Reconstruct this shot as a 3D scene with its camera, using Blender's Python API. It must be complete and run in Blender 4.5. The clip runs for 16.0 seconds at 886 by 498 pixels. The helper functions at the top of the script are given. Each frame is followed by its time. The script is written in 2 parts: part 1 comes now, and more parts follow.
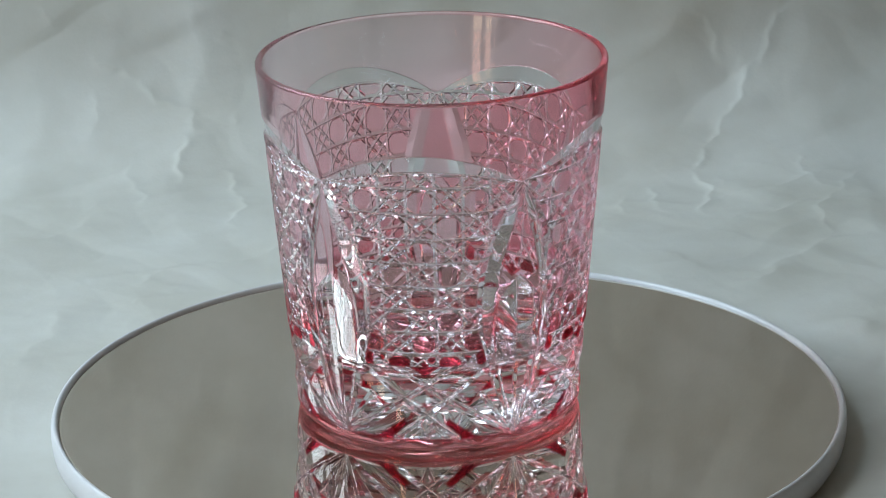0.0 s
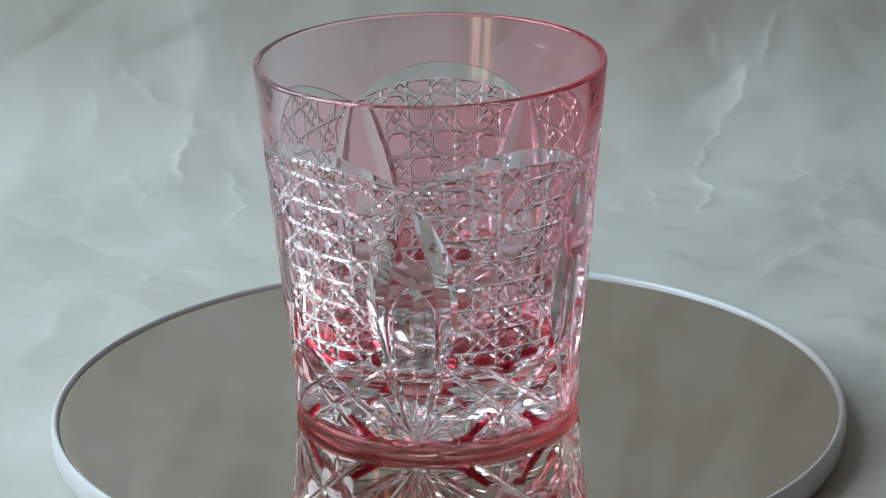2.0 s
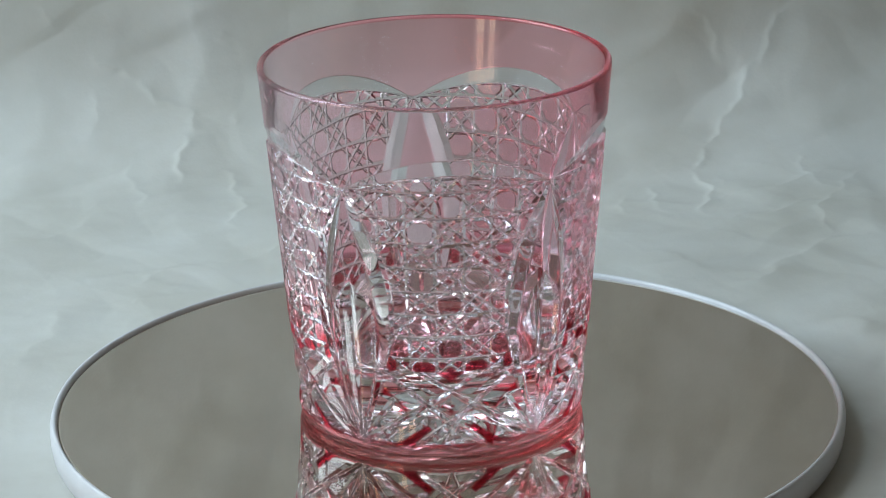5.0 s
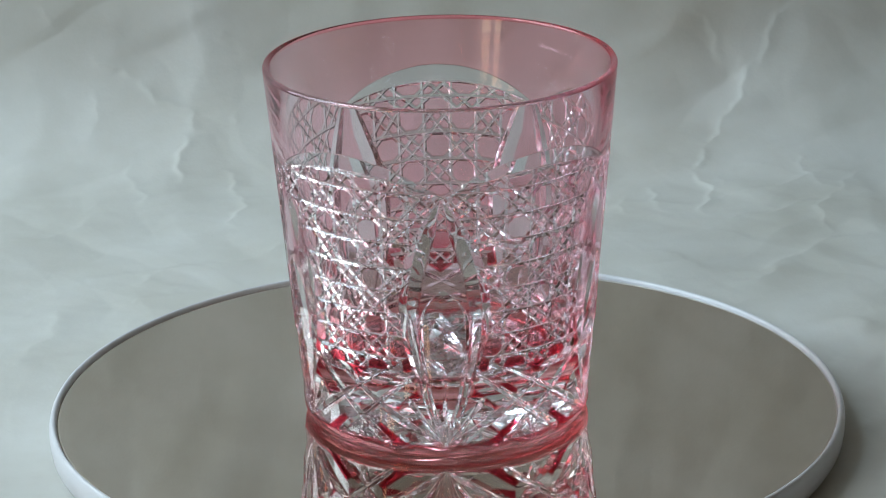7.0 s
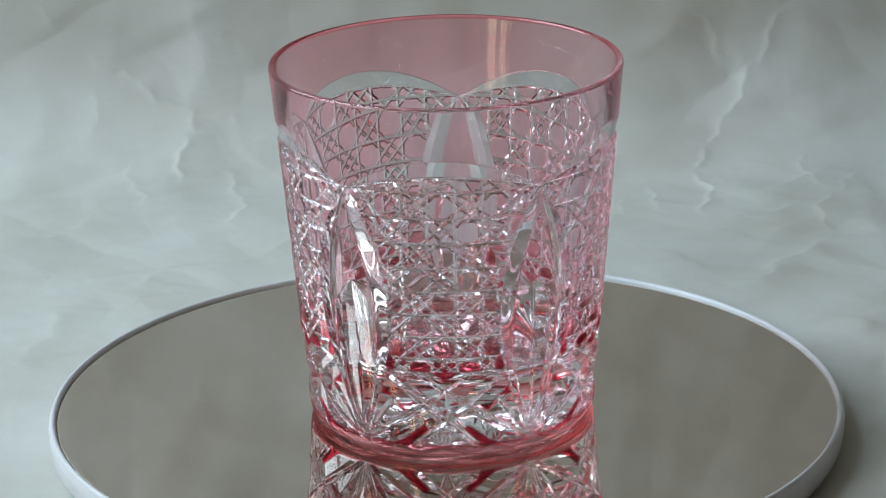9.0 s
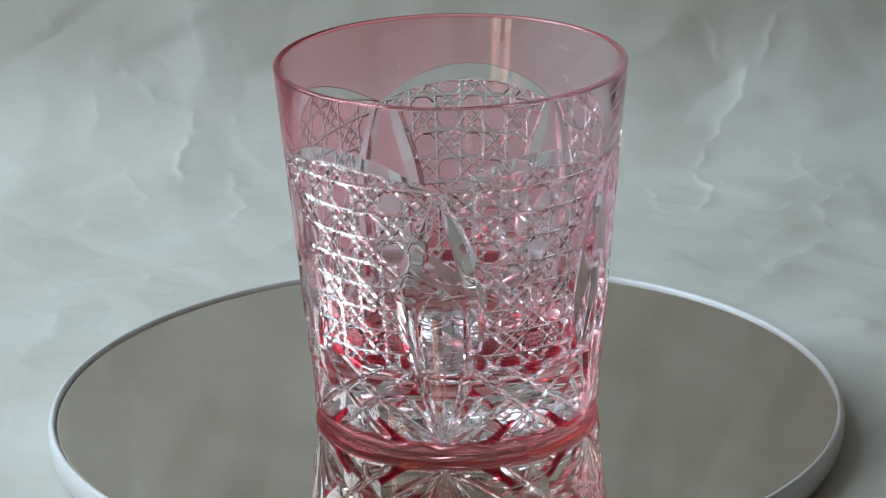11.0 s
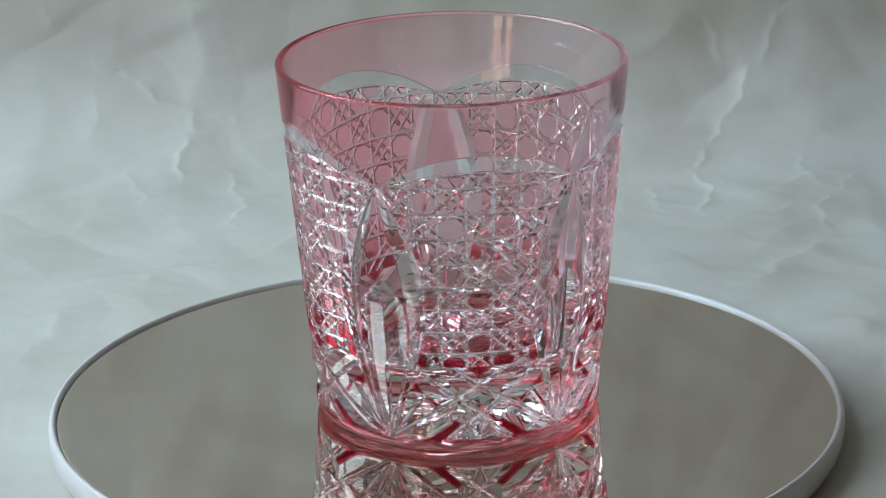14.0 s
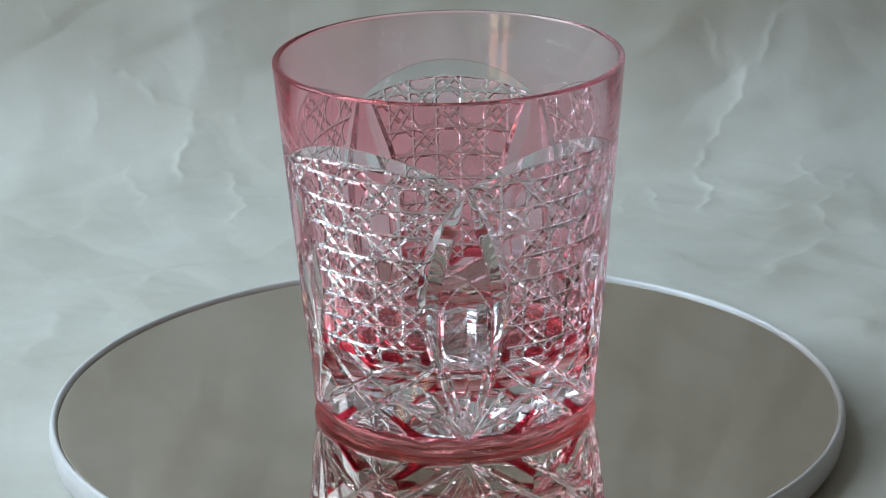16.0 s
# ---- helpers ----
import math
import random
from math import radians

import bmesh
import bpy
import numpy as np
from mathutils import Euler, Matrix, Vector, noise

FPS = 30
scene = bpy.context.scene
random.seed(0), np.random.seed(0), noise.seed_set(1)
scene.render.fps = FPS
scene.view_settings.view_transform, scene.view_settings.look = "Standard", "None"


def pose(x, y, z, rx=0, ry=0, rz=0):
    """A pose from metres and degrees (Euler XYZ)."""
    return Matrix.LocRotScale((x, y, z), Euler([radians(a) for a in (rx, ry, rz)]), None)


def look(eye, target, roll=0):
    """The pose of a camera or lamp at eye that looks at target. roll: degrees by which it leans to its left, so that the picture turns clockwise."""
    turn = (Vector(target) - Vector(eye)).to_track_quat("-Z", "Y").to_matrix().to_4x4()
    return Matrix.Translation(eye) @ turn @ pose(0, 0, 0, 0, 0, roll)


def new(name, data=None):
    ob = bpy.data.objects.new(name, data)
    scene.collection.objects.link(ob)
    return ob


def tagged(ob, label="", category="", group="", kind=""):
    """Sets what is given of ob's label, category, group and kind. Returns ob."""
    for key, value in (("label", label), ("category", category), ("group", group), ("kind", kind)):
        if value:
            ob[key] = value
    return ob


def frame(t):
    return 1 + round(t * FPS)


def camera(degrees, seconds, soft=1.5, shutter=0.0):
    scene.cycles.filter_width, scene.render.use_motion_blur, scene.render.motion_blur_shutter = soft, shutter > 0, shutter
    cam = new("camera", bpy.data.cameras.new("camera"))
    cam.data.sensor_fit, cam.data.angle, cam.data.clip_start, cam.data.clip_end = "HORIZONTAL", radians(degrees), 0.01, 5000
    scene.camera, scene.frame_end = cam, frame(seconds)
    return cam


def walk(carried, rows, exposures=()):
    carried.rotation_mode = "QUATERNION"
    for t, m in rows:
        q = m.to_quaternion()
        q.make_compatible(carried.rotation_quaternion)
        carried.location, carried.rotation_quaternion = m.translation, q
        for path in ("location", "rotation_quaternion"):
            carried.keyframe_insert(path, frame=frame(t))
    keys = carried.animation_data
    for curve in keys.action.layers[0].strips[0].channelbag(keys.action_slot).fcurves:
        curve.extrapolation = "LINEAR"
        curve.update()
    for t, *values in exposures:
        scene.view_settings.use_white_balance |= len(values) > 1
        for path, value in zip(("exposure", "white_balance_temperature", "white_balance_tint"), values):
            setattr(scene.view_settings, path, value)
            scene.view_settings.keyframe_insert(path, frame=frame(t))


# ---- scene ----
# ---------------------------------------------------------------- camera
cam = camera(17.15, 16.0, soft=1.1)
PITCH, YAW = radians(19.278), radians(-0.04)
EYE = Vector((0.0, -0.70308, 0.28718))
AIM = EYE + Vector((math.sin(YAW) * math.cos(PITCH), math.cos(YAW) * math.cos(PITCH), -math.sin(PITCH)))
STAND = look(EYE, AIM, -1.161)
walk(cam, [(0.0, STAND), (16.0, STAND)])

# the turn of the table, degrees a second, and the tumbler's small distance from its axis
SPIN = 16.05
OFF_R, OFF_A = 0.00273, 150.5
PLATE_OFF = 0.00033

# ---------------------------------------------------------------- light
world = bpy.data.worlds.new("room_air")
scene.world = world
world.use_nodes = True
world.node_tree.nodes["Background"].inputs[0].default_value = (0.62, 0.66, 0.70, 1)
world.node_tree.nodes["Background"].inputs[1].default_value = 0.3
scene.view_settings.exposure = 0.0
scene.cycles.max_bounces, scene.cycles.transmission_bounces, scene.cycles.glossy_bounces = 32, 32, 16


def area(name, eye, target, sx, sy, power, colour):
    lamp = bpy.data.lights.new(name, "AREA")
    lamp.shape, lamp.size, lamp.size_y, lamp.energy, lamp.color = "RECTANGLE", sx, sy, power, colour
    ob = new(name, lamp)
    ob.matrix_world = look(eye, target)
    return ob


# daylight in the openings of two windows: a broad one and a narrow one
WIN_X = -0.60
WINDOWS = ((-0.20, 0.42, 0.16, 1.45, 20.6, (0.70, 0.89, 1.0)), (-1.06, -0.56, 0.0, 0.55, 3.8, (1.0, 0.71, 0.46)))
for y0, y1, z0, z1, watts, tone in WINDOWS:
    area("window_daylight", (WIN_X - 0.02, (y0 + y1) / 2, (z0 + z1) / 2), (0, (y0 + y1) / 2, (z0 + z1) / 2), y1 - y0, z1 - z0, watts, tone)


# ---------------------------------------------------------------- materials
def material(name):
    m = bpy.data.materials.new(name)
    m.use_nodes = True
    nt = m.node_tree
    return m, nt, nt.nodes["Principled BSDF"]


def node(nt, kind, **sets):
    n = nt.nodes.new(kind)
    for k, v in sets.items():
        n.inputs[k].default_value = v
    return n


def mottled(name, low, high, rough, scale, bump=0.0, fine=1200.0, metal=0.0):
    """A surface whose colour drifts between two tones, with a fine grain in its relief."""
    m, nt, b = material(name)
    co = nt.nodes.new("ShaderNodeTexCoord")
    n1 = node(nt, "ShaderNodeTexNoise", Scale=scale, Detail=6.0, Roughness=0.6)
    n2 = node(nt, "ShaderNodeTexNoise", Scale=fine, Detail=3.0)
    ramp = nt.nodes.new("ShaderNodeValToRGB")
    ramp.color_ramp.elements[0].position, ramp.color_ramp.elements[1].position = 0.3, 0.7
    ramp.color_ramp.elements[0].color, ramp.color_ramp.elements[1].color = (*low, 1), (*high, 1)
    for n in (n1, n2):
        nt.links.new(co.outputs["Object"], n.inputs["Vector"])
    nt.links.new(n1.outputs["Fac"], ramp.inputs["Fac"])
    nt.links.new(ramp.outputs["Color"], b.inputs["Base Color"])
    b.inputs["Roughness"].default_value, b.inputs["Metallic"].default_value = rough, metal
    if bump:
        bp = node(nt, "ShaderNodeBump", Strength=bump, Distance=0.0004)
        nt.links.new(n2.outputs["Fac"], bp.inputs["Height"])
        nt.links.new(bp.outputs["Normal"], b.inputs["Normal"])
    return m


PAPER = mottled("crumpled_paper", (0.49, 0.475, 0.43), (0.59, 0.585, 0.56), 0.5, 22.0, 0.12, 900.0)
PLASTIC = mottled("white_plastic", (0.60, 0.60, 0.63), (0.65, 0.65, 0.68), 0.3, 60.0, 0.05, 2500.0)
DARK = mottled("dark_seam", (0.03, 0.027, 0.025), (0.05, 0.045, 0.04), 0.5, 80.0)
PLASTER = mottled("wall_plaster", (0.30, 0.23, 0.16), (0.35, 0.27, 0.20), 0.85, 3.0, 0.2, 300.0)
WOOD = mottled("table_wood", (0.16, 0.10, 0.06), (0.26, 0.17, 0.10), 0.5, 14.0, 0.1, 500.0)

MIRROR, nt, b = material("mirror_glass")
b.inputs["Metallic"].default_value, b.inputs["Roughness"].default_value = 1.0, 0.015
b.inputs["Base Color"].default_value = (0.71, 0.645, 0.58, 1)
dust = node(nt, "ShaderNodeTexNoise", Scale=55.0, Detail=8.0, Roughness=0.7)
tc = nt.nodes.new("ShaderNodeTexCoord")
mr = node(nt, "ShaderNodeMapRange")
mr.inputs["From Min"].default_value, mr.inputs["From Max"].default_value = 0.35, 0.75
mr.inputs["To Min"].default_value, mr.inputs["To Max"].default_value = 0.004, 0.03
nt.links.new(tc.outputs["Object"], dust.inputs["Vector"])
nt.links.new(dust.outputs["Fac"], mr.inputs["Value"])
nt.links.new(mr.outputs["Result"], b.inputs["Roughness"])


def crystal(name, cased):
    """Lead crystal. cased: with the red layer that the cuts go through, dense at the foot and thin towards the lip."""
    m, nt, b = material(name)
    nt.nodes.remove(b)
    out = nt.nodes["Material Output"]
    g = node(nt, "ShaderNodeBsdfGlass", IOR=1.54, Roughness=0.0)
    nt.links.new(g.outputs[0], out.inputs["Surface"])
    g.inputs["Color"].default_value = (0.96, 0.955, 0.965, 1)
    if not cased:
        return m
    co = nt.nodes.new("ShaderNodeTexCoord")
    sep = nt.nodes.new("ShaderNodeSeparateXYZ")
    nt.links.new(co.outputs["Object"], sep.inputs[0])
    up = node(nt, "ShaderNodeMapRange")
    up.inputs["From Min"].default_value, up.inputs["From Max"].default_value = 0.0, HEIGHT
    nt.links.new(sep.outputs["Z"], up.inputs["Value"])
    ramps = []
    for stops in (RED_THICK, RED_THIN):
        r = nt.nodes.new("ShaderNodeValToRGB")
        r.color_ramp.elements[0].position, r.color_ramp.elements[0].color = stops[0][0], (*stops[0][1], 1)
        r.color_ramp.elements[1].position, r.color_ramp.elements[1].color = stops[-1][0], (*stops[-1][1], 1)
        for at, c in stops[1:-1]:
            r.color_ramp.elements.new(at).color = (*c, 1)
        nt.links.new(up.outputs["Result"], r.inputs["Fac"])
        ramps.append(r)
    # the standing edge is dulled by use
    worn = node(nt, "ShaderNodeMapRange")
    worn.inputs["From Min"].default_value, worn.inputs["From Max"].default_value = 0.026, 0.034
    worn.inputs["To Min"].default_value, worn.inputs["To Max"].default_value = 0.14, 0.0
    nt.links.new(up.outputs["Result"], worn.inputs["Value"])
    nt.links.new(worn.outputs["Result"], g.inputs["Roughness"])
    # the layer was blown thicker on one side
    side = node(nt, "ShaderNodeVectorMath")
    side.operation = "DOT_PRODUCT"
    side.inputs[1].default_value = (math.sin(radians(THICK_SIDE)) / 0.04, -math.cos(radians(THICK_SIDE)) / 0.04, 0)
    nt.links.new(co.outputs["Object"], side.inputs[0])
    sf = node(nt, "ShaderNodeMapRange")
    sf.inputs["From Min"].default_value, sf.inputs["From Max"].default_value = -0.9, 0.9
    nt.links.new(side.outputs["Value"], sf.inputs["Value"])
    red = nt.nodes.new("ShaderNodeMix")
    red.data_type = "RGBA"
    nt.links.new(sf.outputs["Result"], red.inputs[0])
    nt.links.new(ramps[1].outputs["Color"], red.inputs[6])
    nt.links.new(ramps[0].outputs["Color"], red.inputs[7])
    # where the wheel has cut through the thin red layer the glass is clear
    at = nt.nodes.new("ShaderNodeAttribute")
    at.attribute_name = "cut_depth"
    cut = node(nt, "ShaderNodeMapRange")
    cut.inputs["From Min"].default_value, cut.inputs["From Max"].default_value = 0.08, 0.16
    nt.links.new(at.outputs["Fac"], cut.inputs["Value"])
    mix = nt.nodes.new("ShaderNodeMix")
    mix.data_type = "RGBA"
    nt.links.new(cut.outputs["Result"], mix.inputs[0])
    nt.links.new(red.outputs[2], mix.inputs[6])
    mix.inputs[7].default_value = (0.96, 0.955, 0.965, 1)
    nt.links.new(mix.outputs[2], g.inputs["Color"])
    return m


HEIGHT = 0.0917
THICK_SIDE = 55.0
RED_THICK = ((0.0, (0.95, 0.47, 0.49)), (0.031, (0.93, 0.40, 0.43)), (0.038, (0.62, 0.04, 0.08)), (0.09, (0.58, 0.025, 0.055)), (0.27, (0.68, 0.06, 0.10)), (0.345, (0.88, 0.42, 0.47)), (0.44, (0.95, 0.62, 0.67)), (0.72, (0.95, 0.61, 0.66)), (0.86, (0.96, 0.57, 0.61)), (1.0, (0.96, 0.56, 0.60)))
RED_THIN = ((0.0, (0.95, 0.50, 0.53)), (0.031, (0.94, 0.44, 0.47)), (0.038, (0.66, 0.055, 0.095)), (0.09, (0.63, 0.04, 0.075)), (0.27, (0.72, 0.09, 0.13)), (0.345, (0.91, 0.52, 0.57)), (0.44, (0.965, 0.74, 0.78)), (0.76, (0.965, 0.75, 0.79)), (0.88, (0.97, 0.85, 0.87)), (1.0, (0.97, 0.86, 0.88)))
CASED = crystal("cased_crystal", True)
CLEAR = crystal("clear_crystal", False)


# ---------------------------------------------------------------- mesh helpers
def part(name, me, parent, label=""):
    ob = new(name, me)
    ob.parent = parent
    return tagged(ob, label)


def grid_mesh(name, P, N, depth, pick, wrap, mat):
    """The faces of a grid of points that pick names, with the whole grid's normals."""
    rows, cols = P.shape[:2]
    i, j = np.nonzero(pick)
    j2 = (j + 1) % cols if wrap else j + 1
    quads = np.stack([i * cols + j, i * cols + j2, (i + 1) * cols + j2, (i + 1) * cols + j], 1)
    used, inv = np.unique(quads, return_inverse=True)
    inv = inv.reshape(-1, 4)
    me = bpy.data.meshes.new(name)
    me.vertices.add(len(used))
    me.vertices.foreach_set("co", P.reshape(-1, 3)[used].astype(np.float32).ravel())
    me.loops.add(len(inv) * 4)
    me.loops.foreach_set("vertex_index", inv.astype(np.int32).ravel())
    me.polygons.add(len(inv))
    me.polygons.foreach_set("loop_start", np.arange(0, len(inv) * 4, 4, dtype=np.int32))
    me.polygons.foreach_set("use_smooth", np.ones(len(inv), dtype=bool))
    me.update(calc_edges=True)
    if depth is not None:
        at = me.attributes.new("cut_depth", "FLOAT", "POINT")
        at.data.foreach_set("value", depth.ravel()[used].astype(np.float32))
    me.materials.append(mat)
    if N is not None:
        me.normals_split_custom_set_from_vertices(N.reshape(-1, 3)[used].astype(np.float32))
    return me


def grid_normals(P, wrap):
    if wrap:
        du = np.roll(P, -1, 1) - np.roll(P, 1, 1)
    else:
        du = np.gradient(P, axis=1)
    dv = np.gradient(P, axis=0)
    n = np.cross(du, dv)
    return n / np.maximum(np.linalg.norm(n, axis=2, keepdims=True), 1e-12)


def turned(profile, segs):
    """A surface of revolution from (radius, height) pairs, as a grid of points (wraps round)."""
    pr = np.array(profile)
    a = np.linspace(0, 2 * np.pi, segs, endpoint=False)
    return np.stack([pr[:, 0][:, None] * np.sin(a), -pr[:, 0][:, None] * np.cos(a), np.repeat(pr[:, 1][:, None], segs, 1)], 2)


def turned_mesh(name, profile, segs, mat):
    P = turned(profile, segs)
    n = len(profile)
    pick = np.ones((n - 1, segs), dtype=bool)
    me = grid_mesh(name, P, None, None, pick, True, mat)
    return me


def box(name, x0, x1, y0, y1, z0, z1, mat, bevel=0.0):
    bm = bmesh.new()
    bmesh.ops.create_cube(bm, size=1.0)
    for v in bm.verts:
        v.co = Vector(((x0 + x1) / 2 + v.co.x * (x1 - x0), (y0 + y1) / 2 + v.co.y * (y1 - y0), (z0 + z1) / 2 + v.co.z * (z1 - z0)))
    if bevel:
        bmesh.ops.bevel(bm, geom=bm.edges[:], offset=bevel, segments=2, affect="EDGES")
    me = bpy.data.meshes.new(name)
    bm.to_mesh(me)
    bm.free()
    me.materials.append(mat)
    return new(name, me)


# ---------------------------------------------------------------- room
GROUND = -0.0102
X0, X1, Y0, Y1, Z0, Z1 = -0.60, 1.7, -2.2, 1.0, -0.76, 1.7
TH = 0.12
tagged(box("floor", X0 - TH, X1 + TH, Y0 - TH, Y1 + TH, Z0 - TH, Z0, WOOD), "plain brown floor of the room", "floor", kind="structure")
tagged(box("ceiling", X0 - TH, X1 + TH, Y0 - TH, Y1 + TH, Z1, Z1 + TH, PLASTER), "plain pale plaster ceiling", "ceiling", kind="structure")
tagged(box("wall_north", X0, X1, Y1, Y1 + TH, Z0, Z1, PLASTER), "plain pale plaster wall", "wall", kind="structure")
tagged(box("wall_south", X0, X1, Y0 - TH, Y0, Z0, Z1, PLASTER), "plain pale plaster wall", "wall", kind="structure")
tagged(box("wall_east", X1, X1 + TH, Y0 - TH, Y1 + TH, Z0, Z1, PLASTER), "plain pale plaster wall", "wall", kind="structure")
ww = tagged(new("wall_west"), "pale plaster wall with a window opening", "wall", kind="structure")
cuts = [Y0 - TH] + [v for w in sorted(WINDOWS) for v in w[:2]] + [Y1 + TH]
pieces = [(cuts[k], cuts[k + 1], Z0, Z1) for k in (0, 2, 4)]
for w in WINDOWS:
    pieces += [(w[0], w[1], Z0, w[2]), (w[0], w[1], w[3], Z1)]
for a in pieces:
    ob = box("wall_piece", X0 - TH, X0, *a, PLASTER)
    ob.parent = ww
for n, (y0, y1, z0, z1, watts, tone) in enumerate(WINDOWS):
    win = tagged(new("window_%d" % (n + 1)), "window with a plain white frame", "window", kind="structure")
    bars = [(y0, y0 + 0.03, z0, z1), (y1 - 0.03, y1, z0, z1), (y0 + 0.03, y1 - 0.03, z0, z0 + 0.03), (y0 + 0.03, y1 - 0.03, z1 - 0.03, z1)]
    for share, wide in (((0.42, 0.03),) if n == 0 else ((0.62, 0.06),)):
        mid = y0 + (y1 - y0) * share
        bars += [(mid - wide / 2, mid + wide / 2, z0 + 0.03, z1 - 0.03)]
    for a in bars:
        ob = box("frame_bar", X0 + 0.003, X0 + 0.033, *a, PLASTIC, 0.004)
        ob.parent = win

# table under the paper
table = tagged(new("table"), "brown wooden table under the paper sheet", "table")
ob = box("tabletop", -0.595, 0.85, -1.05, 0.55, GROUND - 0.036, GROUND - 0.006, WOOD, 0.004)
ob.parent = table
for sx in (-0.55, 0.8):
    for y in (-1.0, 0.5):
        ob = box("leg", sx - 0.025, sx + 0.025, y - 0.025, y + 0.025, Z0, GROUND - 0.036, WOOD, 0.003)
        ob.parent = table


# ---------------------------------------------------------------- paper backdrop
BEND_Y, BEND_R, LEAN = 0.1984, 0.05, radians(84)
rng = np.random.default_rng(7)


def sheet_at(s):
    """Along the sheet: place (y, z) and direction angle; flat, then a bend, then a leaning rise."""
    arc = BEND_R * LEAN
    k = np.clip(s, 0, arc) / BEND_R
    y = BEND_Y + BEND_R * np.sin(k) + np.minimum(s, 0) + np.maximum(s - arc, 0) * math.cos(LEAN)
    z = GROUND + BEND_R * (1 - np.cos(k)) + np.maximum(s - arc, 0) * math.sin(LEAN)
    return y, z, k


# folds: x, s, half length (all m), angle, height (mm)
FOLDS_EAST = (
    (0.0847, 0.0183, 0.0058, -108, 2), (0.0833, -0.0085, 0.0212, -89, 2), (0.0905, 0.0313, 0.0076, 62, 1.5), (0.0993, 0.0476, 0.0109, 61, 1.6),
    (0.11, 0.0672, 0.0114, 62, 1.3), (0.0889, 0.0701, 0.0119, -64, 1), (0.1175, 0.0085, 0.0103, -83, 1.2), (0.1216, -0.0055, 0.0048, -52, 1),
    (0.12, -0.0295, 0.0208, -103, 1.2), (0.1308, -0.0013, 0.0132, -106, 0.9), (0.0674, -0.013, 0.0138, -78, 1.4), (0.0569, -0.0173, 0.0106, -91, 1),
)
FOLDS_WEST = (
    (-0.1093, 0.0601, 0.0084, -32, 1.6), (-0.093, 0.0488, 0.0114, -36, 1.8), (-0.086, 0.0227, 0.0118, -92, 2.2), (-0.0827, 0.0403, 0.0049, -87, 1.2),
    (-0.0685, 0.0099, 0.0092, -73, 1.4), (-0.0655, -0.0146, 0.0158, -89, 1.4), (-0.1156, 0.0438, 0.0092, -98, 0.8), (-0.1001, 0.0096, 0.0183, -82, 0.9),
    (-0.1322, 0.0793, 0.008, -47, 1), (-0.082, 0.0735, 0.0071, -72, 0.8), (-0.073, 0.0704, 0.0022, 62, 0.8), (-0.069, 0.0407, 0.0018, -37, 0.7),
)
FOLDS_FLAT = (
    (-0.1123, -0.1239, 0.0219, 76, 1), (-0.085, -0.075, 0.0109, 56, 1.2), (-0.1223, -0.0341, 0.0235, 44, 1), (0.0976, -0.0074, 0.0501, 14, 1),
    (0.1119, -0.0274, 0.0308, 10, 1.2), (0.1098, -0.0663, 0.0336, 32, 1.2), (0.0949, -0.0856, 0.0135, 40, 1), (0.1169, -0.1292, 0.0071, -78, 1.2),
    (0.1119, -0.1566, 0.0058, -37, 1), (0.0715, -0.0726, 0.013, -50, 1), (-0.1186, -0.1515, 0.0117, 63, 0.8), (0.1111, -0.2003, 0.0063, 35, 0.8),
    (-0.1295, 0.0201, 0.0156, 20, 0.7),
)
FACET = 0.014


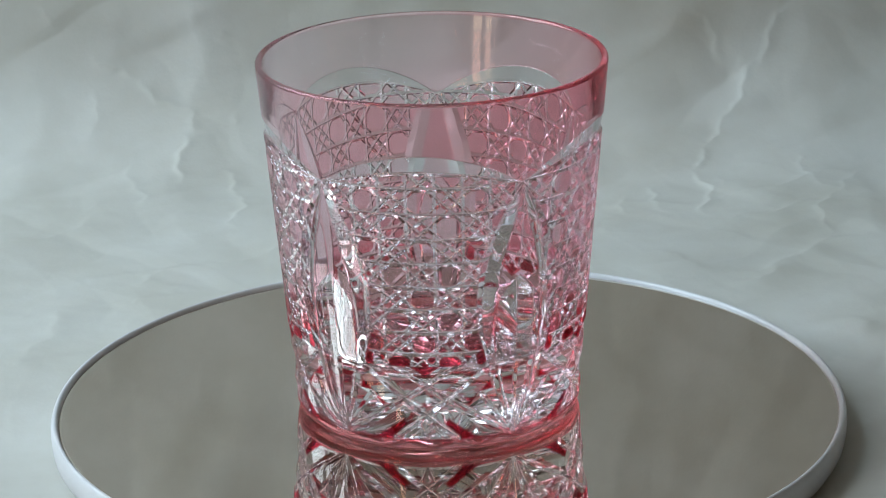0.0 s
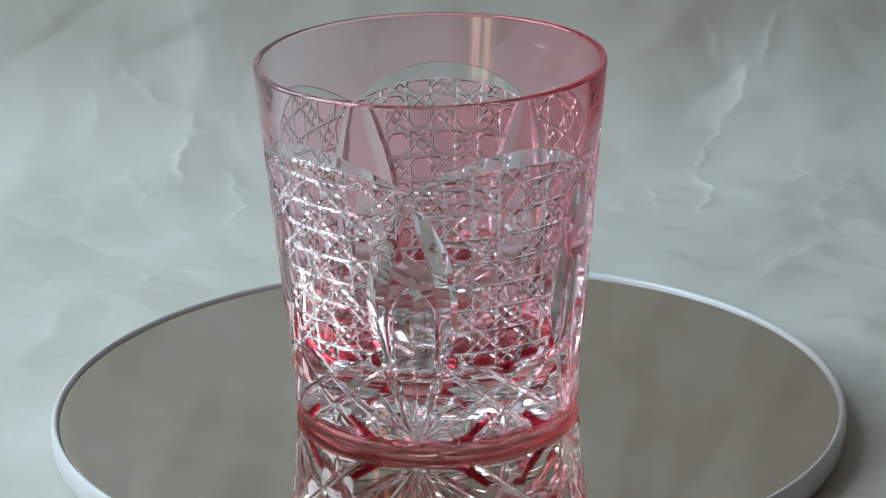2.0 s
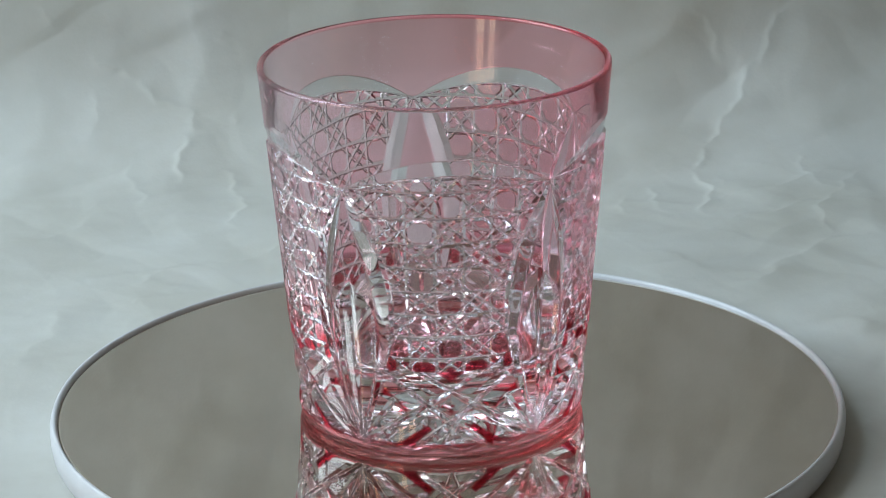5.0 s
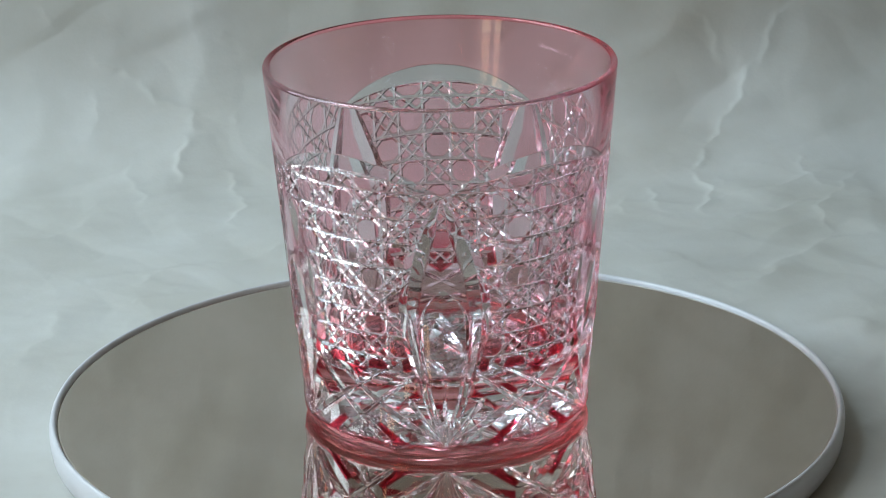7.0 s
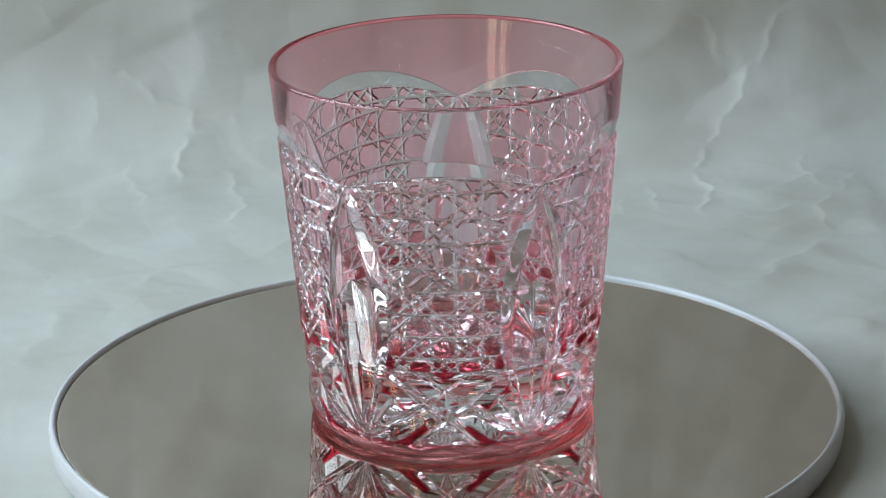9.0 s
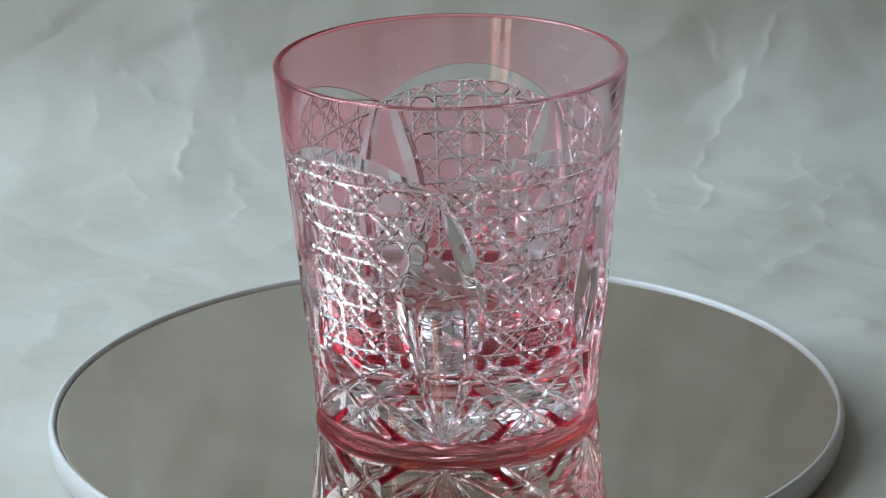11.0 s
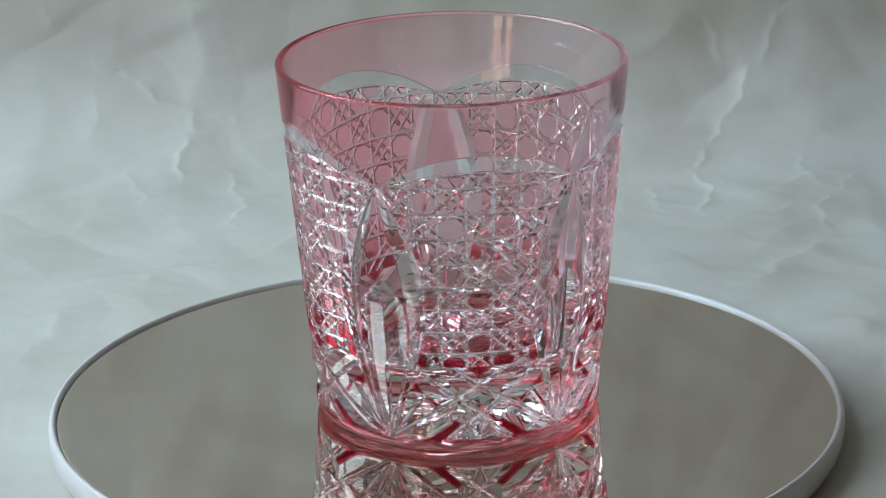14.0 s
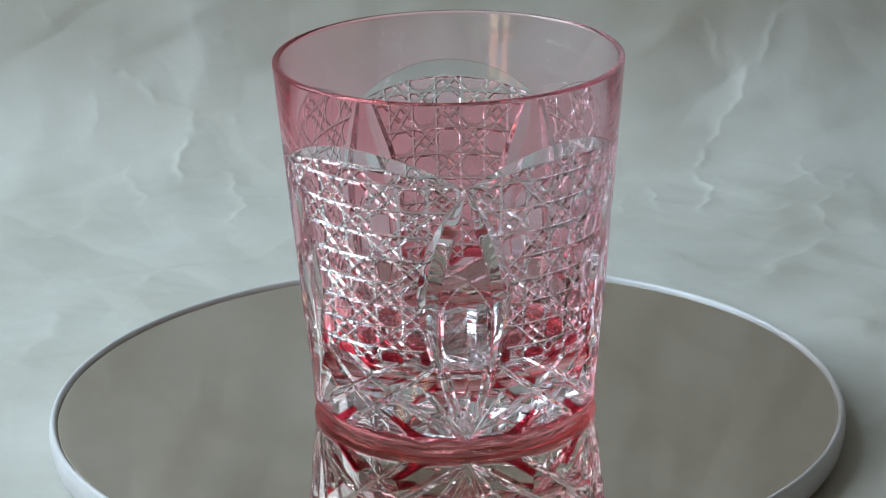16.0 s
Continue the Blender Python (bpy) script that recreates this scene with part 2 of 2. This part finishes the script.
def wrinkles(x, s):
    # broad flat facets that meet in creases
    h = np.zeros_like(x)
    wx = x + 0.007 * np.sin(31 * s + 2) + 0.002 * np.sin(157 * x + 171 * s)
    ws = s + 0.007 * np.sin(27 * x + 1) + 0.002 * np.sin(166 * s - 149 * x)
    for long in (0.17, 0.12, 0.09, 0.065, 0.05, 0.036, 0.026, 0.021):
        a, ph, b = rng.uniform(0, math.pi), rng.uniform(0, 1), rng.uniform(0, 6)
        q = ((wx * math.cos(a) + ws * math.sin(a)) / long + ph) % 1
        skew = rng.uniform(0.25, 0.5)
        tri = np.where(q < skew, q / skew, (1 - q) / (1 - skew))
        h = h + FACET * long * tri * (0.55 + 0.45 * np.sin(2.1 * x / long * math.sin(a + 1) + 1.7 * s / long + b))
    folds = [(f[0], f[1], f[2], radians(f[3] % 180), f[4] * 0.24e-3, 0.0008) for f in FOLDS_EAST]
    folds += [(f[0], f[1], f[2], radians(f[3] % 180), f[4] * 0.26e-3, 0.0009) for f in FOLDS_WEST]
    folds += [(f[0], f[1], f[2], radians(f[3]), f[4] * 0.55e-3, 0.0026) for f in FOLDS_FLAT]
    for _ in range(420):
        folds.append((rng.uniform(-0.5, 0.5), rng.uniform(-0.4, 0.6), rng.uniform(0.006, 0.04), rng.uniform(0, math.pi),
                      rng.uniform(-0.00018, 0.00021), rng.uniform(0.0015, 0.006)))
    for _ in range(70):
        folds.append((rng.uniform(-0.4, 0.4), rng.uniform(-0.7, 0.12), rng.uniform(0.03, 0.12), rng.normal(0.1, 0.5),
                      rng.uniform(-0.0009, 0.0011), rng.uniform(0.003, 0.010)))
    for _ in range(520):
        folds.append((rng.uniform(-0.2, 0.2), rng.uniform(-0.3, 0.2), rng.uniform(0.003, 0.012), rng.uniform(0, math.pi),
                      rng.uniform(-0.0001, 0.00014), rng.uniform(0.0006, 0.0014)))
    xs, ss = x[0], s[:, 0]
    for fx, fs, half, a, amp, wide in folds:
        reach = half * 1.15 + wide * 14
        i0, i1 = np.searchsorted(ss, (fs - reach, fs + reach))
        j0, j1 = np.searchsorted(xs, (fx - reach, fx + reach))
        if i1 <= i0 or j1 <= j0:
            continue
        X, S = x[i0:i1, j0:j1] - fx, s[i0:i1, j0:j1] - fs
        u = X * math.cos(a) + S * math.sin(a)
        v = -X * math.sin(a) + S * math.cos(a)
        v = v + 0.12 * half * np.sin(3.1 * u / half + fx * 90) + 0.04 * half * np.sin(9.7 * u / half + fs * 70)
        one_side = np.where(v > 0, wide, wide * 2.6)
        h[i0:i1, j0:j1] += amp * np.exp(0.35 - np.sqrt((v / one_side) ** 2 + 0.12)) * np.clip(1.25 - (u / half) ** 2, 0, 1)
    return h


def build_backdrop():
    xs = np.concatenate([np.linspace(-0.56, -0.17, 40), np.linspace(-0.169, 0.169, 520), np.linspace(0.17, 0.6, 40)])
    ss = np.concatenate([np.linspace(-1.2, -0.3, 40), np.linspace(-0.298, -0.121, 120), np.linspace(-0.12, 0.1, 340), np.linspace(0.103, 0.5, 110), np.linspace(0.52, 1.3, 30)])
    X, S = np.meshgrid(xs, ss)
    H = wrinkles(X, S)
    y, z, k = sheet_at(S)
    P = np.stack([X, y - H * np.sin(k), z + H * np.cos(k)], 2)
    me = grid_mesh("backdrop", P, None, None, np.ones((len(ss) - 1, len(xs) - 1), dtype=bool), False, PAPER)
    ob = new("backdrop", me)
    return tagged(ob, "creased off-white paper sheet sweeping up behind the turntable", "backdrop", kind="structure")


build_backdrop()


def build_crumb():
    bm = bmesh.new()
    bmesh.ops.create_icosphere(bm, subdivisions=2, radius=0.00042)
    for v in bm.verts:
        v.co *= 1 + 0.35 * noise.noise(v.co * 2600)
    me = bpy.data.meshes.new("crumb")
    bm.to_mesh(me)
    bm.free()
    me.materials.append(DARK)
    ob = tagged(new("crumb", me), "tiny dark speck lying on the paper", "speck")
    ob.location = (0.1077, BEND_Y - 0.2116, GROUND + 0.0004)
    return ob


build_crumb()

# ---------------------------------------------------------------- turntable
def arc_points(cx, cz, r, a0, a1, n):
    return [(cx + r * math.cos(radians(a0 + (a1 - a0) * i / n)), cz + r * math.sin(radians(a0 + (a1 - a0) * i / n))) for i in range(n + 1)]


MIRROR_R = 0.0997


def build_turntable():
    t = tagged(new("turntable"), "round white plastic turntable with a mirror top", "turntable")
    part("mirror_plate", turned_mesh("mirror_plate", [(MIRROR_R + 0.0004, -0.003), (MIRROR_R + 0.0004, -0.0002), (MIRROR_R, -0.00005), (MIRROR_R - 0.0002, 0.0), (MIRROR_R - 0.0006, 0.0), (0.05, 0.0), (0.0001, 0.0)], 360, MIRROR), t, "round mirror glass plate")
    part("seam", turned_mesh("seam", [(MIRROR_R + 0.0009, -0.003), (MIRROR_R + 0.0009, -0.0005), (MIRROR_R + 0.0002, -0.0005), (MIRROR_R + 0.0002, -0.003)], 360, DARK), t, "dark gap round the mirror")
    # rim: inner lip, rounded top, rounded side
    prof = [(MIRROR_R + 0.0005, -0.004), (MIRROR_R + 0.0004, -0.0002), (MIRROR_R + 0.0005, 0.0003), (MIRROR_R + 0.0008, 0.0008), (MIRROR_R + 0.0013, 0.0011)]
    prof += [(MIRROR_R + 0.0024 - 0.0011 * (1 - math.sin(radians(q))), -0.0019 + 0.0030 * math.cos(radians(q))) for q in range(25, 100, 15)]
    prof += [(MIRROR_R + 0.0023, -0.0035), (MIRROR_R + 0.0020, -0.0055), (MIRROR_R + 0.0008, -0.0075), (MIRROR_R - 0.004, -0.0085), (0.03, -0.0085)]
    part("rim", turned_mesh("rim", prof[::-1], 360, PLASTIC), t, "rounded glossy white plastic rim")
    part("base", turned_mesh("base", ([(0.0001, -0.0085), (0.078, -0.0085), (0.081, GROUND + 0.002), (0.080, GROUND), (0.0001, GROUND)])[::-1], 180, PLASTIC), t, "white plastic foot")
    return t


turntable = build_turntable()

# ---------------------------------------------------------------- tumbler
NT = 1850
LEAF_AT = -41.6
# cut by hand: how far each of the five leaves stands from its even place, degrees
ASTRAY = (1.55, 0.16, 5.53, 4.13, 0.68)
R_FOOT, R_LIP = 0.0361, 0.0440


def wall_r(z):
    return R_FOOT + (R_LIP - R_FOOT) * z / HEIGHT


# half width of the leaf cuts in degrees, by height in mm
LEAF_Z = (2.5, 7.6, 14.5, 20.0, 24.5, 32.6, 41.0, 47.5, 54.0, 59.5, 65.0, 69.5)
LEAF_W = (0.6, 3.0, 7.4, 9.4, 11.4, 13.8, 13.9, 12.6, 10.2, 7.2, 3.6, 0.0)


def groove(dist, half, deep):
    return np.clip(1 - np.abs(dist) / half, 0, None) * deep


def line_cut(f, z, a, b, half, deep, taper=0.0):
    """A straight cut from a to b, each (degrees, mm); f in degrees."""
    k = 0.65
    ax, bx = a[0] * k, b[0] * k
    dx, dz = bx - ax, b[1] - a[1]
    L = math.hypot(dx, dz)
    u = ((f * k - ax) * dx + (z - a[1]) * dz) / L
    v = ((f * k - ax) * -dz + (z - a[1]) * dx) / L
    ends = np.clip(np.minimum(u + 0.4, L - u) / 1.8, 0, 1)
    w = half * (1 - taper + taper * np.clip(u / L, 0, 1)) * (0.25 + 0.75 * ends)
    return np.where(ends > 0, np.clip(1 - np.abs(v) / np.maximum(w, 1e-6), 0, None) * deep * (w / half), 0)


def tumbler_grid():
    th = np.arange(NT) * 360.0 / NT
    # close rows over the cuts, wide ones over the smooth band
    z = np.concatenate([np.linspace(0.6, 2.9, 14), np.linspace(3.05, 79.4, 490), np.linspace(79.9, HEIGHT * 1000 - 0.9, 22)])
    return np.meshgrid(th, z)


def even(T):
    """The angle on an evenly divided tumbler that stands for the angle T on this one."""
    k = np.arange(-1, 8)
    return np.interp((T - LEAF_AT) % 360, 72.0 * k + np.array([ASTRAY[n % 5] for n in k]), 72.0 * k) + LEAF_AT


def tumbler_cuts(T, Z):
    """Depth of the cuts in mm at an angle (degrees) and a height (mm), and the fields that lie there."""
    T = even(T)
    leaf = (T - LEAF_AT + 36) % 72 - 36              # degrees from the nearest leaf
    pan = (T - LEAF_AT) % 72 - 36                    # degrees from the panel's middle
    rmm = wall_r(Z / 1000) * 1000
    mm = np.pi / 180 * rmm
    D = np.zeros_like(T)
    # scallops
    arc = 1 - (pan / 36) ** 2
    top, low = 69.6 + 9.0 * arc, 69.6 + 4.6 * arc
    scallop = (Z < top) & (Z > low)
    D = np.maximum(D, np.where(scallop, np.minimum(np.minimum(0.2 + 0.5 * (top - Z) / 4.4, (Z - low) * 1.6 + 0.1), (top - Z) * 1.6), 0))
    # leaf
    w = np.interp(Z, LEAF_Z, LEAF_W, left=0, right=0)
    a = np.abs(leaf)
    band = np.minimum(np.interp(Z, (10.0, 28.0, 38.0, 45.0, 53.0, 58.0), (2.4, 3.4, 4.7, 5.5, 5.5, 5.1)), w * 0.7)
    wi = w - band
    # a steep facet outside the valley line, a long gentle one inside it
    wo = np.interp(Z, (8.0, 22.0, 30.0, 44.0, 54.0, 62.0, 69.5), (0.4, 0.9, 2.0, 2.9, 2.7, 1.9, 0.2))
    in_leaf = (a < w + wo) & (Z > 3.0) & (Z < 69.5)
    deep = np.interp(Z, (6.0, 20.0, 40.0, 55.0, 66.0, 69.5), (0.5, 1.15, 1.35, 1.3, 0.75, 0.2))
    inner = np.clip((a - wi) / np.maximum(band, 0.01), 0, 1) ** 1.2
    outer = np.clip((w + wo - a) / np.maximum(wo, 0.01), 0, 1)
    D = np.maximum(D, np.where(in_leaf & (a >= wi), deep * np.where(a < w, inner, outer), 0))
    # the clear blade within the leaf's foot: two facets and a ridge
    tip = 9.0 * (1 - (1 - np.clip((45.8 - Z) / 10.0, 0, 1)) ** 2)
    blade = in_leaf & (a < wi) & (a < tip)
    D = np.maximum(D, np.where(blade, np.minimum(0.3 + 1.5 * a / 10.0, 1.5 * (np.minimum(wi, tip) - a)), 0))
    # lattice of the panels
    v = np.log(np.clip(1 + (Z - 26.7) * 0.024 / 5.7, 0.05, None)) / 0.024
    cell = 5.7 + (Z - 26.7) * 0.024
    u = pan / 9.6
    floor_line = np.maximum(25.8 - 0.4386 * (pan + 18.4), 25.8 - 0.4386 * (18.4 - pan))
    panel = (Z < low) & ~in_leaf & (Z > np.maximum(floor_line, 23.4))
    lat = groove((np.abs((v + 0.5) % 1 - 0.5)) * cell, 0.72, 0.64)
    lat = np.maximum(lat, groove(np.abs(u % 1 - 0.5) * 9.6 * mm, 0.62, 0.52))
    vv = v - 4.5
    for sgn in (1, -1):
        q = (u + sgn * vv) % 2 - 1                   # zero where u + v is odd
        for off in (-0.27, 0.27):
            lat = np.maximum(lat, groove((q - off) / math.sqrt(2) * 6.2, 0.58, 0.50))
    D = np.where(panel, np.maximum(D, lat), D)
    # edge of the panel along the leaf and the scallop
    D = np.maximum(D, groove(Z - low, 0.6, 0.6))
    # stars round the foot: wide mitre cuts whose facets meet in ridges
    S = np.zeros_like(D)
    soft = np.zeros_like(D)
    for sg in (1, -1):
        f, g = pan * sg, leaf * sg
        cuts = [(f, (35.5, 3.0), (-19.5, 26.4), 1.0, 0.0), (f, (13.4, 2.9), (-24.5, 22.6), 1.05, 0.0), (f, (0.0, 3.2), (3.6, 9.5), 0.9, 0.5)]
        cuts += [(g, (0.3, 2.8), to, wd, 0.75) for to, wd in (((0.0, 24.0), 1.2), ((8.0, 26.0), 1.4), ((15.0, 16.0), 1.5))]
        for q, a0, a1, wd, tp in cuts:
            S = np.maximum(S, line_cut(q, Z, a0, a1, wd, 1.5, tp))
            soft = np.maximum(soft, line_cut(q, Z, (a0[0], a0[1] - 3.0), a1, wd * 3.7, 0.60, tp))
    # broad facets between the fine cuts; the casing stays in the points next to the foot
    soft = soft * np.clip((Z - 3.0) / 1.2, 0, 1) * np.clip((28.5 - Z) / 3, 0, 1)
    S = np.maximum(S, soft) * np.clip((31 - Z) / 5, 0, 1) * np.clip((Z - 2.9) / 0.7, 0, 1)
    D = np.where(Z > 3.0, np.maximum(D, np.where(panel, 0, S)), D)
    D = np.where(panel & (Z < 27.5), np.maximum(D, line_cut(np.abs(pan), Z, (-18.6, 26.0), (35.5, 3.0), 1.15, 1.5)), D)
    star = Z < np.where(np.abs(leaf) < w, 24.0, np.maximum(floor_line, 23.4))
    return D, scallop, in_leaf & (Z > 24.0), panel, star


def build_tumbler():
    t = tagged(new("crystal_tumbler"), "red-cased cut crystal whisky tumbler standing on a mirror", "tumbler")
    T, Z = tumbler_grid()
    D, scallop, leaf, panel, star = tumbler_cuts(T, Z)

    def skin(T, Z, D):
        # the foot is rounded below the cuts
        r = wall_r(Z / 1000) - D / 1000 - 0.0010 * np.clip((2.8 - Z) / 2.2, 0, 1) ** 2
        a = np.radians(T)
        return np.stack([r * np.sin(a), -r * np.cos(a), Z / 1000], 2)

    P = skin(T, Z, D)
    # crisp normals: the slope of the cut itself, taken over a hair's breadth
    ends = [skin(T + dt, Z + dz, tumbler_cuts(T + dt, Z + dz)[0]) for dt, dz in ((0.05, 0), (-0.05, 0), (0, 0.035), (0, -0.035))]
    N = np.cross(ends[0] - ends[1], ends[2] - ends[3])
    N = N / np.maximum(np.linalg.norm(N, axis=2, keepdims=True), 1e-12)
    foot = Z < 3.0
    kind = np.zeros(T.shape, dtype=int)              # 0 upper band
    kind[scallop], kind[panel], kind[leaf] = 1, 2, 3
    kind[star & ~leaf & ~panel] = 4
    kind[foot] = 5
    seam = (kind == 0) & (Z < 69)
    kind[seam] = 2
    K = kind[:-1]
    Tm = even(T[:-1])
    pan_no = np.floor(((Tm - LEAF_AT) % 360) / 72).astype(int)
    leaf_no = np.floor(((Tm - LEAF_AT + 36) % 360) / 72).astype(int)

    def piece(name, pick, label=""):
        return part(name, grid_mesh(name, P, N, D, pick, True, CASED), t, label)

    piece("upper_band", K == 0, "smooth pale pink glass band")
    for n in range(5):
        piece("scallop", (K == 1) & (pan_no == n), "clear polished scallop cut")
    for n in range(5):
        piece("lattice_panel", (K == 2) & (pan_no == n), "cane lattice cut through red casing")
    for n in range(5):
        piece("leaf_cut", (K == 3) & (leaf_no == n), "tall pointed leaf cut")
    piece("star_band", K == 4, "star-cut clear and deep red band")
    piece("foot_ring", K == 5, "uncut deep red foot")
    # lip
    zt = Z[-1, 0] / 1000
    ro = wall_r(zt)
    ri = ro - 0.0017
    c = (ro + ri) / 2
    hw = (ro - ri) / 2
    prof = [(ro, zt)] + [(c + hw * math.cos(radians(x)), zt + 0.0009 * math.sin(radians(x))) for x in range(15, 180, 15)] + [(ri, zt)]
    part("rim", turned_mesh("rim", prof, 500, CASED), t, "thin red-tinted polished lip")
    # inside of the bowl
    zf, rf = 0.0175, 0.0322
    ins = [(ri, zt)]
    for k in range(1, 25):
        zz = zt + (zf + 0.006 - zt) * k / 24
        g = (zt - zz) / (zt - zf)
        ins.append((ri + (rf - ri) * g ** 0.92, zz))
    r_e, z_e = ins[-1]
    for k in range(1, 11):
        x = radians(90 * k / 10)
        ins.append((r_e - 0.006 * (1 - math.cos(x)), z_e - 0.006 * math.sin(x)))
    ins += [(0.018, ins[-1][1]), (0.0001, ins[-1][1])]
    part("bowl_lining", turned_mesh("bowl_lining", ins, 360, CLEAR), t, "clear smooth inside of the bowl")
    # underside with a shallow star
    zb, rb = Z[0, 0] / 1000, float(np.hypot(P[0, 0, 0], P[0, 0, 1]))
    pr = [(0.0001, 0.0012), (0.008, 0.0012), (0.016, 0.0012), (0.024, 0.0012), (0.0300, 0.0011), (0.0315, 0.0004), (0.0330, 0.0), (0.0344, 0.0001), (rb, zb)]
    B = turned(pr, 480)
    ang = np.arange(480) * 360.0 / 480
    q = np.abs((ang + LEAF_AT) % 22.5 - 11.25) / 11.25
    prr = np.array([p[0] for p in pr])
    fade = np.clip(prr / 0.006, 0, 1) * (prr < 0.0299)
    B[:, :, 2] += fade[:, None] * 0.0016 * q[None, :]
    rows = np.arange(len(pr) - 1)[:, None].repeat(480, 1)
    NB = grid_normals(B, True)
    part("underside", grid_mesh("underside", B, NB, None, rows < 4, True, CLEAR), t, "star-cut clear underside")
    part("foot_edge", grid_mesh("foot_edge", B, NB, None, rows >= 4, True, CASED), t, "rounded red standing edge")
    return t


tumbler = build_tumbler()


# ---------------------------------------------------------------- what turns
def motions():
    rows_table, rows_glass = [], []
    for i in range(33):
        s = i * 0.5
        a = radians(SPIN * s + OFF_A)
        turn = radians(SPIN * s)
        rows_table.append((s, pose(PLATE_OFF * math.cos(turn) - 0.0002, PLATE_OFF * math.sin(turn), 0, 0, 0, SPIN * s)))
        rows_glass.append((s, pose(OFF_R * math.cos(a), OFF_R * math.sin(a), 0.0002, 0, 0, SPIN * s)))
    walk(turntable, rows_table)
    walk(tumbler, rows_glass)


motions()
